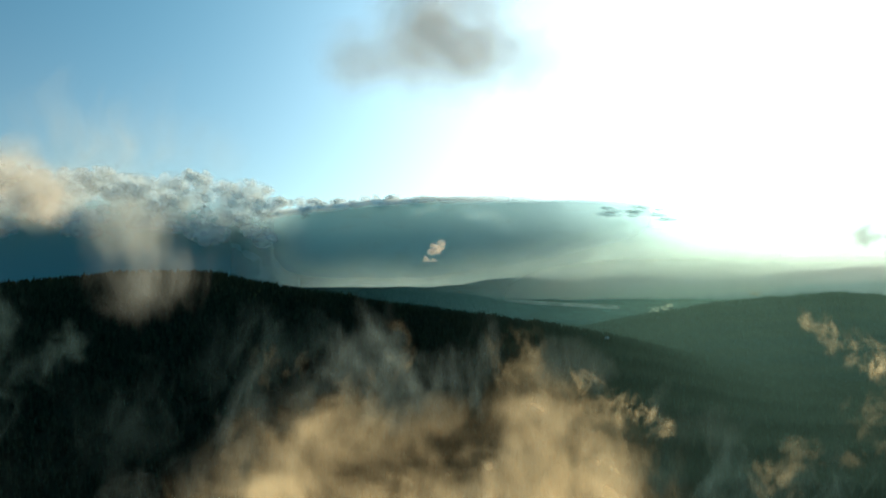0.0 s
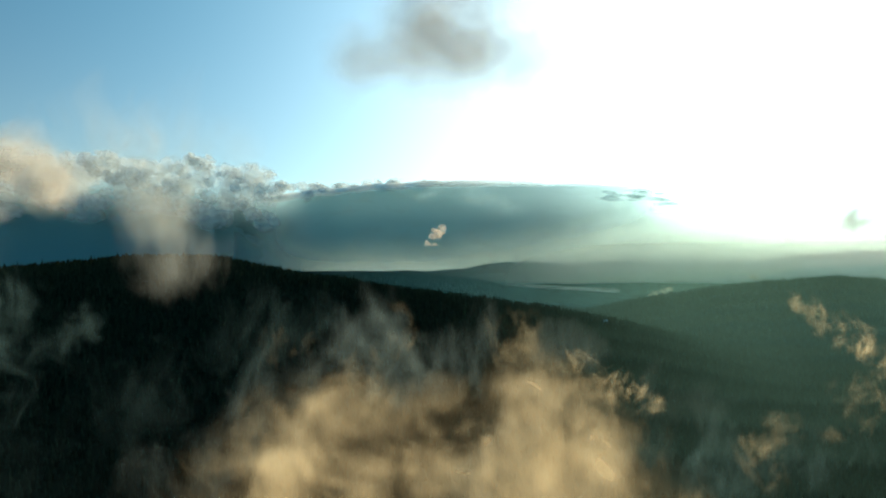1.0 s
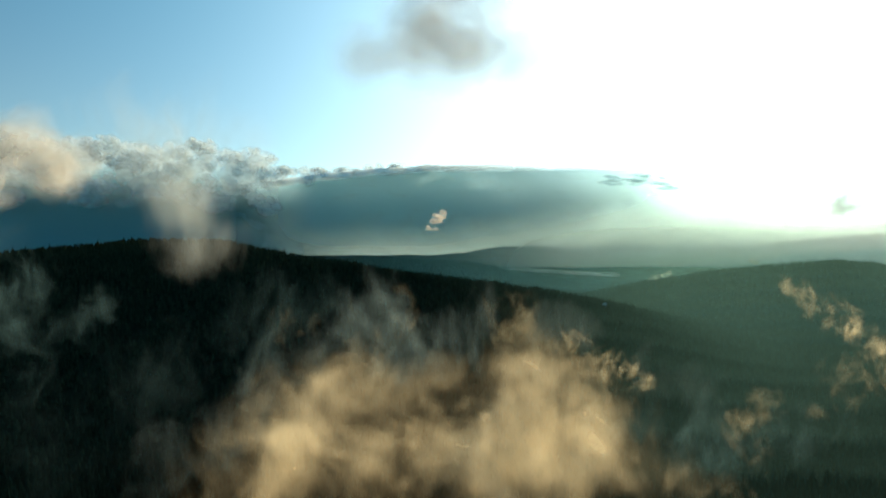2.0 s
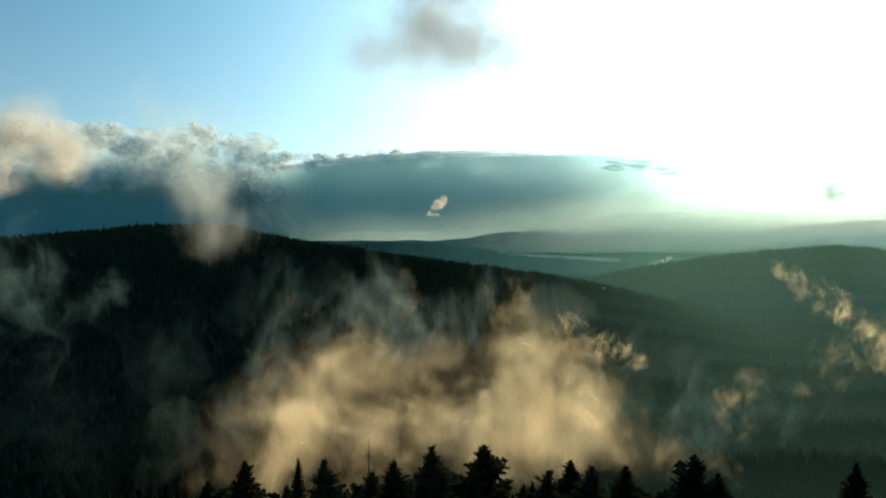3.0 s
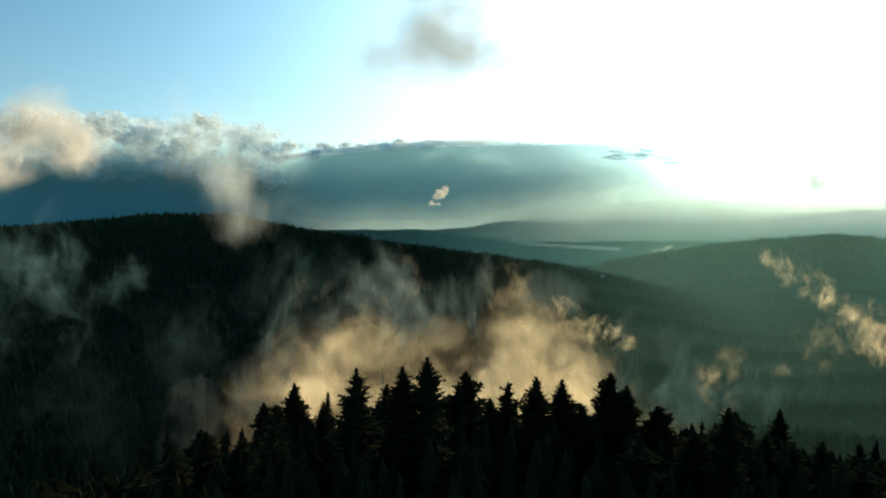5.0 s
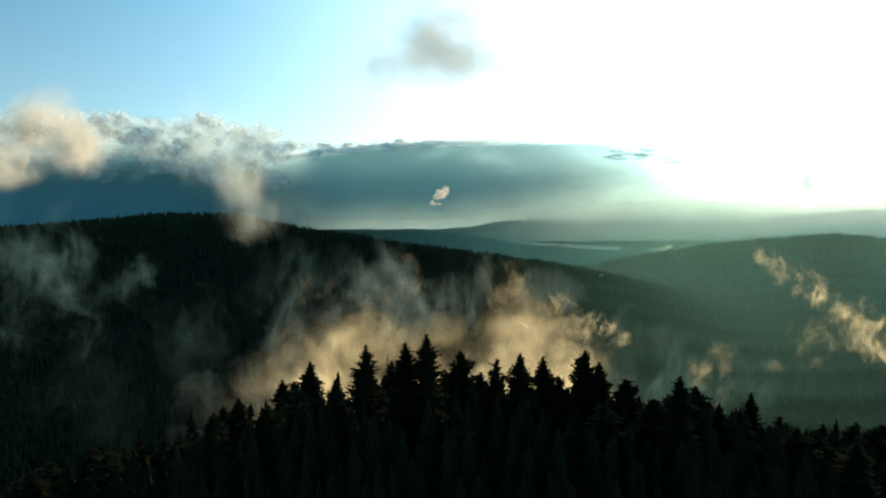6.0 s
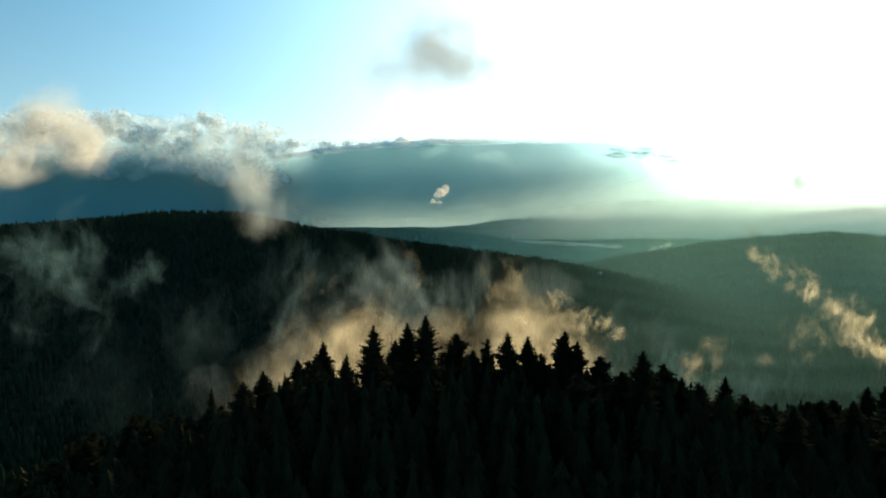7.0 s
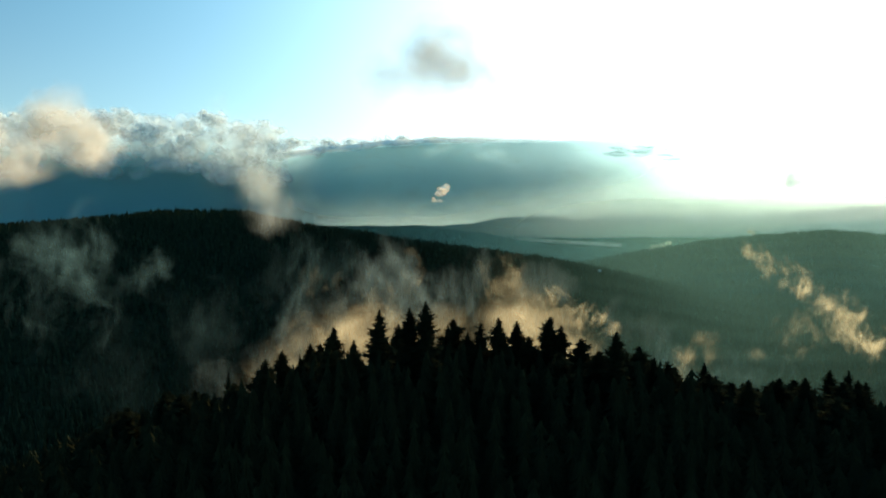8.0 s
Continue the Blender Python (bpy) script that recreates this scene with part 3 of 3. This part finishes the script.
def billow(name, label, category, mat, seed, groups):
    """Drifts of vapour. groups: centre, spread, count, least and most half size, density, tilt."""
    rng = random.Random(seed)
    rows = []
    for c, spread, count, small, large, dense, tilt, *long in groups:
        long = long[0] if long else 1.0
        for _ in range(count):
            r = rng.uniform(small, large)
            a, b = rng.gauss(0, 0.5) * spread[0], rng.gauss(0, 0.5) * spread[2]
            ca, sa = math.cos(radians(tilt)), math.sin(radians(tilt))
            rows.append((c[0] + a * ca - b * sa, c[1] + rng.gauss(0, 0.5) * spread[1], c[2] + a * sa + b * ca,
                         r * rng.uniform(0.8, 1.5) / long, r * 0.45, r * rng.uniform(0.6, 1.0) * long, dense * rng.uniform(0.6, 1.3), tilt + rng.uniform(-25, 25)))
    return vapour_body(name, label, category, mat, rows, seed)


vapour_body("valley_mist", "sunlit golden mist boiling up from the valley", "mist", SUNLIT_MIST, [
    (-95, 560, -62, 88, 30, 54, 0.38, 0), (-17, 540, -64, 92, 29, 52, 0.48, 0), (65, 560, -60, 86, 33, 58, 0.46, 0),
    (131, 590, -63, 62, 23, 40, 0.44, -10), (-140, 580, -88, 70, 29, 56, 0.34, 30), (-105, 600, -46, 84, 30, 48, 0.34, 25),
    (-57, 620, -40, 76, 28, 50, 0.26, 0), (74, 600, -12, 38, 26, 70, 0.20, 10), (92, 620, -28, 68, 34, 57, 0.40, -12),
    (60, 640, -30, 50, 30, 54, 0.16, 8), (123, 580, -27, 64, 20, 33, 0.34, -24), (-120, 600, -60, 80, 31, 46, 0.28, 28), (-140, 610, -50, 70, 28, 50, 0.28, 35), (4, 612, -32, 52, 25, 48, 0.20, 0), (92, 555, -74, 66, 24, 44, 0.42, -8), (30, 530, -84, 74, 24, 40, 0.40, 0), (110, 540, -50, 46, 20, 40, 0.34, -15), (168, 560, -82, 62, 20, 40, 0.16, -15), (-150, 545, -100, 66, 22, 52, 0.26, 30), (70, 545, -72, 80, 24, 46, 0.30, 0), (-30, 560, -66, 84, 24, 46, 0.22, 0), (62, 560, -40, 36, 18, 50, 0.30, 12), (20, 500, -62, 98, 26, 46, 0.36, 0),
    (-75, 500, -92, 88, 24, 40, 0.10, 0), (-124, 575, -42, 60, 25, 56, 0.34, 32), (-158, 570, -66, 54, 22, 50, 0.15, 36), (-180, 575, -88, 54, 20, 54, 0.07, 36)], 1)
vapour_body("mist_curls", "bright curling wisps at the edge of the valley mist", "mist", SUNLIT_WISP, [
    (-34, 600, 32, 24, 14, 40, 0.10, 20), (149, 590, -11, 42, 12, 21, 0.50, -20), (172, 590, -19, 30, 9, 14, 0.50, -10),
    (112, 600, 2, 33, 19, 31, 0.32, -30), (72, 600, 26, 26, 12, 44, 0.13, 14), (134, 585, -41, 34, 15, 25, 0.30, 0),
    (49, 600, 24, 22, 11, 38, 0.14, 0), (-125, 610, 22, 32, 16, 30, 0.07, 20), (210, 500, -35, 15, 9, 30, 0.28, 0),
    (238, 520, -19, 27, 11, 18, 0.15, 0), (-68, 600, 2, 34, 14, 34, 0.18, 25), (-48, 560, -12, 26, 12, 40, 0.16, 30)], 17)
vapour_body("valley_veil", "thin mist in cool shade tones rising above the sunlit mist", "mist", COLUMN_MIST, [
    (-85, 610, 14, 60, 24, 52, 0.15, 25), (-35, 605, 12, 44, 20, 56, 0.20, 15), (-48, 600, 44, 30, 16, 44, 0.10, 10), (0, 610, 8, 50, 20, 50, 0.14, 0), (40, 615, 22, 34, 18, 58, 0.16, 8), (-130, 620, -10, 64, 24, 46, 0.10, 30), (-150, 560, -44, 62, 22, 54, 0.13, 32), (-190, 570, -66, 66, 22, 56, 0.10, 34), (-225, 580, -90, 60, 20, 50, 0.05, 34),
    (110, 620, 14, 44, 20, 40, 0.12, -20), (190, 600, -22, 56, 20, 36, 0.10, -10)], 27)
billow("ridge_mist", "grey mist column drifting over the ridge", "mist", RIDGE_MIST, 2, [
    ((-97, 311, 116), (7, 8, 22), 9, 10, 19, 0.16, 12, 1.4), ((-112, 318, 136), (34, 12, 10), 8, 18, 32, 0.15, 8), ((-86, 311, 88), (6, 5, 7), 4, 8, 13, 0.035, 0)])
billow("left_cloud", "cream cumulus cloud low over the ridge", "cloud", CLOUD, 3, [
    ((-885, 1400, 274), (84, 60, 42), 10, 66, 108, 0.36, 0), ((-1050, 1420, 258), (105, 60, 62), 7, 90, 132, 0.40, 0), ((-825, 1375, 238), (48, 40, 44), 9, 46, 80, 0.36, 0),
    ((-890, 1385, 338), (70, 30, 17), 5, 50, 75, 0.12, 10), ((-970, 1385, 184), (84, 30, 17), 5, 42, 70, 0.14, 10)])
billow("sun_cloud", "ragged grey cloud against the glare", "cloud", SUN_CLOUD, 4, [
    ((-5, 350, 187), (17, 8, 9), 7, 22, 36, 0.21, -15), ((20, 352, 177), (16, 6, 7), 6, 18, 29, 0.19, -20), ((-36, 352, 174), (20, 6, 7), 6, 16, 26, 0.10, 0), ((2, 350, 196), (14, 6, 8), 5, 18, 28, 0.12, 0)])
billow("small_cloud", "tiny grey cloud scrap near the sun", "cloud", GREY_SCRAP, 5, [((408, 688, 132), (12, 5, 8), 8, 18, 32, 0.20, -10)])
billow("gold_cloud", "tiny sunlit golden cloud scrap", "cloud", SCRAP, 6, [
    ((-1, 806, 123), (9, 5, 8), 12, 5, 9, 0.45, 20), ((-10, 806, 109), (10, 4, 3), 5, 4, 7, 0.35, 0)])
billow("hillside_mist", "sunlit golden mist trailing up the hillside", "mist", SUNLIT_WISP, 7, [
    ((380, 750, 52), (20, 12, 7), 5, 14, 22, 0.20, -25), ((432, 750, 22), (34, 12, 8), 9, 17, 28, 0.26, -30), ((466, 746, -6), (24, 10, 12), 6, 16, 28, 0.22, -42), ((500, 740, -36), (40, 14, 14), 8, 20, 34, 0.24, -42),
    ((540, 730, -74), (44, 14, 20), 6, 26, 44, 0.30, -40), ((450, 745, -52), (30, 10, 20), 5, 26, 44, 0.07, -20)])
billow("slope_mist", "thin grey mist over the dark slope", "mist", SHADED_MIST, 8, [
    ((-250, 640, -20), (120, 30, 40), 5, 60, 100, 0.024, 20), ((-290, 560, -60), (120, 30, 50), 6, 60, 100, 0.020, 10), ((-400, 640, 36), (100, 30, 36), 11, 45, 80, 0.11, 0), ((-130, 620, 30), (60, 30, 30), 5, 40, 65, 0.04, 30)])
billow("valley_wisps", "thin pale wisps in the valley", "mist", SHADED_MIST, 9, [
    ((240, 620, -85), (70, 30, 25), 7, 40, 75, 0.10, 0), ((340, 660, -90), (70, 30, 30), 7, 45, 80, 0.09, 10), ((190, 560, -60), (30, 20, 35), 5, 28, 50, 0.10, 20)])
billow("rising_wisps", "sunlit wisps rising from the valley trees", "mist", SUNLIT_WISP, 23, [
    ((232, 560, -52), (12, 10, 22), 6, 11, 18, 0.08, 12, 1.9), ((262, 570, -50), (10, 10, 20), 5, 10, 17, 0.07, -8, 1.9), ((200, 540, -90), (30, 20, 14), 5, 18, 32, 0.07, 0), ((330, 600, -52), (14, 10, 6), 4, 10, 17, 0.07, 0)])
vapour_body("lake_mist", "bright mist scrap behind the wooded hill", "mist", SUNLIT_WISP, [
    (1010, 2760, -88, 70, 15, 22, 3.0, 12), (1060, 2760, -74, 40, 12, 28, 3.0, 0), (1450, 2760, -18, 34, 12, 22, 1.6, 0)], 19)

def roll(store, xs, y, top, low, depth, dense, top_fade, low_fade, seed, sides=28, wander=0.0, ends=0.04):
    """A long closed roll of vapour lying across the view; top, low and dense are functions of x."""
    verts, faces, body, thick = store
    base, n = len(verts), len(xs)
    for i, x in enumerate(xs):
        t, b = top(x), low(x)
        mid, half = (t + b) / 2, (t - b) / 2
        end = float(smooth01(min(i, n - 1 - i) / (ends * n)))
        for j in range(sides):
            a = 6.2832 * j / sides
            z = mid + half * math.cos(a)
            bulge = 1 + 0.35 * noise.noise(Vector((x / 300, z / 160, seed)))
            verts.append((x, y - depth * math.sin(a) * bulge, z + wander * noise.noise(Vector((x / 170, math.sin(a), seed)))))
            body.append(float(smooth01((t - z) / top_fade) * smooth01((z - b) / low_fade)) * end)
            thick.append(dense(x))
    for i in range(n - 1):
        p, q = base + i * sides, base + (i + 1) * sides
        faces += [(p + j, q + j, q + (j + 1) % sides, p + (j + 1) % sides) for j in range(sides)]
    faces += [tuple(range(base, base + sides)), tuple(range(base + (n - 1) * sides, base + n * sides))[::-1]]


def cloud_part(name, store, mat, root):
    return mesh_object(name, store[0], store[1], mat, root, smooth=True, body=store[2], thick=store[3])


# far cloud bank and the flat shelf beside it
def bank_top(x):
    return float(np.interp(x, [-3700, -3000, -2750, -2450, -2050, -1650, -1350, -1180, -900, -500], [830, 835, 860, 880, 850, 815, 770, 700, 690, 665]))


def lobe(root, rng, x, y, z, r, dense, mat, edge=0.55, rings=8, turns=22):
    store = ([], [], [], [])
    puff(store, (x, y, z), (r * rng.uniform(1.0, 1.3), r * 0.8, r * rng.uniform(0.75, 0.95)), dense, rng.uniform(0, 500), rng.uniform(-20, 20), rings, turns, edge)
    cloud_part("puff", store, mat, root)


def cumulus_bank():
    """Heaped cumulus: large swollen heads behind, smaller heads budding from their upper fronts."""
    rng = random.Random(31)
    root = new("cloud_bank")
    heads = []
    for k in range(54):
        x = -3700 + 46 * k + rng.uniform(-40, 40)
        r = rng.uniform(75, 150)
        row = k % 3
        heads.append((x, 4720 - 35 * row + rng.uniform(-20, 20), bank_top(x) - r * 0.9 - row * rng.uniform(60, 175), r))
    for x, y, z, r in heads:
        lobe(root, rng, x, y, z, r, 0.48, BANK_CLOUD, edge=0.8, rings=9, turns=26)
    buds = []
    for k in range(96):
        x, y, z, r = rng.choice(heads)
        a = rng.uniform(-0.4, 3.54)
        q = rng.uniform(30, 66)
        bx, bz = x + math.cos(a) * r * 1.0, min(z + math.sin(a) * r * 0.8, bank_top(x) - q * 0.7)
        buds.append((bx, y - r * 0.5 - rng.uniform(0, 40), bz, q))
    for x, y, z, r in buds:
        lobe(root, rng, x, y, z, r, 0.46, BANK_CLOUD, edge=0.7)
    for k in range(120):
        x, y, z, r = rng.choice(buds)
        a = rng.uniform(-0.2, 3.34)
        lobe(root, rng, x + math.cos(a) * r, y - r * 0.5, z + math.sin(a) * r * 0.75, rng.uniform(18, 34), 0.46, BANK_CLOUD, edge=0.8, rings=6, turns=16)
    for k in range(26):  # stray scraps below the heads
        lobe(root, rng, rng.uniform(-3200, -1500), 4560, rng.uniform(320, 510), rng.uniform(34, 90), 0.26, BANK_CLOUD, edge=1.6)
    return tagged(root, "heaped cumulus bank with cream tops and blue-grey base", "cloud")


cumulus_bank()


def cloud_shelf():
    """A smooth rolled shelf of cloud with a sunlit rim made as a paler roll, small heads behind its rim and torn tufts
    at its end.
    """
    rng = random.Random(10)
    root = new("cloud_shelf")

    def top(x):
        return float(np.interp(x, [-1500, -1150, -800, -450, -50, 500, 1200, 1800, 2200], [480, 545, 590, 628, 652, 658, 655, 630, 590]))

    def dense(x):
        return float(np.interp(x, [-1500, -900, 0, 900, 1500, 1900, 2150], [0.9, 0.95, 0.9, 0.72, 0.46, 0.24, 0.0]))

    xs = list(np.linspace(-1450, 2150, 110))
    store = ([], [], [], [])
    roll(store, xs, 4720, top, lambda x: -120 + 0.14 * max(0, x), 60, dense, 45, 380, 3.3, 36, 14, 0.16)
    cloud_part("shelf", store, ROLL_CLOUD, root)
    # Translucent sheet added to dim the glaring sky below the shelf.
    store = ([], [], [], [])
    roll(store, list(np.linspace(-2300, 7500, 130)), 4900, lambda x: 610.0, lambda x: -200.0, 20,
         lambda x: float(np.interp(x, [-2300, 300, 1000, 1500, 2100, 3000, 4500], [0.75, 0.74, 0.66, 0.56, 0.44, 0.26, 0.15])), 330, 60, 5.7, 32, 0.0, 0.09)
    cloud_part("rain_veil", store, FAR_CLOUD, root)
    # Sunlight on the top edge, built as a separate roll of paler vapour.
    store = ([], [], [], [])
    roll(store, list(np.linspace(-1300, 900, 90)), 4625, lambda x: top(x) + 4, lambda x: top(x) - 80, 16, lambda x: 0.9 - 0.0008 * max(0, x), 24, 60, 8.1, 14, 12)
    cloud_part("rim", store, BANK_CLOUD, root)
    for k in range(46):  # heads behind the rim
        x = rng.uniform(-1450, -30)
        r = rng.uniform(24, 56) * (1 if x > -1000 else 1.3)
        lobe(root, rng, x, 4800 + rng.uniform(-10, 20), max(top(x), 640 - 0.03 * (x + 1400)) + rng.uniform(-28, 14), r, 0.5, BANK_CLOUD, edge=0.8, rings=6, turns=18)
    for k in range(18):  # cream heads where the shelf meets the bank
        x = rng.uniform(-1480, -820)
        lobe(root, rng, x, 4590 + rng.uniform(-20, 20), top(x) + rng.uniform(-50, 40) - 0.05 * (x + 1100), rng.uniform(30, 62), 0.32, BANK_CLOUD, edge=1.1)
    for k in range(12):  # torn end
        x = rng.uniform(1250, 1900)
        r = rng.uniform(14, 26)
        store = ([], [], [], [])
        puff(store, (x, 4640, rng.uniform(470, 610)), (r * 5, r, r), 0.4, rng.uniform(0, 500), rng.uniform(-6, 6), 8, 26, 1.6)
        cloud_part("puff", store, ROLL_CLOUD, root)
    tagged(root, "long smooth grey-teal cloud shelf with a paler roll as its sunlit rim", "cloud")


cloud_shelf()


def rain_cloud():
    root = new("rain_cloud")
    # These curtains also keep the sun off the bank's lower heads.
    for k, (x0, x1, y, top, dense) in enumerate([(-5200, -1000, 4835, 720, 0.9), (-4200, -500, 4860, 560, 0.8)]):
        store = ([], [], [], [])
        roll(store, list(np.linspace(x0, x1, 70)), y, lambda x: min(top, bank_top(x) - 150), lambda x: -260.0, 12, lambda x: dense, 260, 40, 13.0 + k, 32, 20, 0.3)
        cloud_part("curtain", store, SHADED_CLOUD_BASE, root)
    return tagged(root, "dark blue-grey cloud base behind the ridge, its shade in the colour", "cloud")


rain_cloud()


# air between the ridges: translucent sheets that stand in for airlight
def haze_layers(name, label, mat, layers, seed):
    """layers: distance, x from, x to, top, height over which it thins upwards, x where it begins, x where it is full,
    density. The growth to the right stands for forward-scattered glare.
    """
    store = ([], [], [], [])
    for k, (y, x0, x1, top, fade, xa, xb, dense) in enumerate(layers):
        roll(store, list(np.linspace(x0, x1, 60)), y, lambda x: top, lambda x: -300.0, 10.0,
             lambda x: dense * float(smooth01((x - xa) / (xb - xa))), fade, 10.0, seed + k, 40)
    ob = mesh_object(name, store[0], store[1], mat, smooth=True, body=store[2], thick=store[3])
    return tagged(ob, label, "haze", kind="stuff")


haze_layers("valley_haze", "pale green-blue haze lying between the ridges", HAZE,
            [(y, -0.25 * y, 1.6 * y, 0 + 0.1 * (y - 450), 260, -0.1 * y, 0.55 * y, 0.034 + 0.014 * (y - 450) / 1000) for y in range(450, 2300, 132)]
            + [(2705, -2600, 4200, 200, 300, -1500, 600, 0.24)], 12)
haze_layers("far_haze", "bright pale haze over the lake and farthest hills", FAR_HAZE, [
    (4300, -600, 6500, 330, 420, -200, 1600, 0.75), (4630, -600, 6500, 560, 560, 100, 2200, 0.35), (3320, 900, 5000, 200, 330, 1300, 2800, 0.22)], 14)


# ================= a lone cabin on the ridge =================
WHITE_BOARD = surface("white_boards", [(0.3, (0.62, 0.62, 0.60)), (0.7, (0.80, 0.80, 0.78))], 0.5, bump=0.3, bump_scale=3.0)
SHEET_ROOF = surface("sheet_roof", [(0.3, (0.60, 0.56, 0.50)), (0.7, (0.74, 0.70, 0.64))], 0.5, rough=0.7, bump=0.2, bump_scale=2.0)


def cabin(x, y):
    g = ground_at(x, y)
    root = new("cabin")
    root.matrix_basis = pose(x, y, g, 0, 0, 20)
    w, d, h, r = 4.0, 3.0, 11.0, 14.0
    wall = [(-w, -d, -2), (w, -d, -2), (w, d, -2), (-w, d, -2), (-w, -d, h), (w, -d, h), (w, d, h), (-w, d, h), (-w, 0, r), (w, 0, r)]
    mesh_object("wall", wall, [(0, 1, 5, 4), (2, 3, 7, 6), (1, 2, 6, 9, 5), (3, 0, 4, 8, 7)], WHITE_BOARD, root)
    e, k = w + 0.5, d + 0.6
    top = [(-e, -k, h - 0.5), (e, -k, h - 0.5), (e, 0, r + 0.1), (-e, 0, r + 0.1), (e, k, h - 0.5), (-e, k, h - 0.5)]
    top += [(a, b, c + 0.3) for a, b, c in top]
    faces = [(0, 1, 2, 3), (3, 2, 4, 5), (9, 8, 7, 6), (11, 10, 8, 9), (0, 6, 7, 1), (5, 4, 10, 11), (1, 7, 8, 2), (2, 8, 10, 4), (3, 9, 6, 0), (5, 11, 9, 3)]
    mesh_object("roof", top, faces, SHEET_ROOF, root)
    tagged(root, "small white cabin alone among the ridge trees", "house")


cabin(404, 1512)
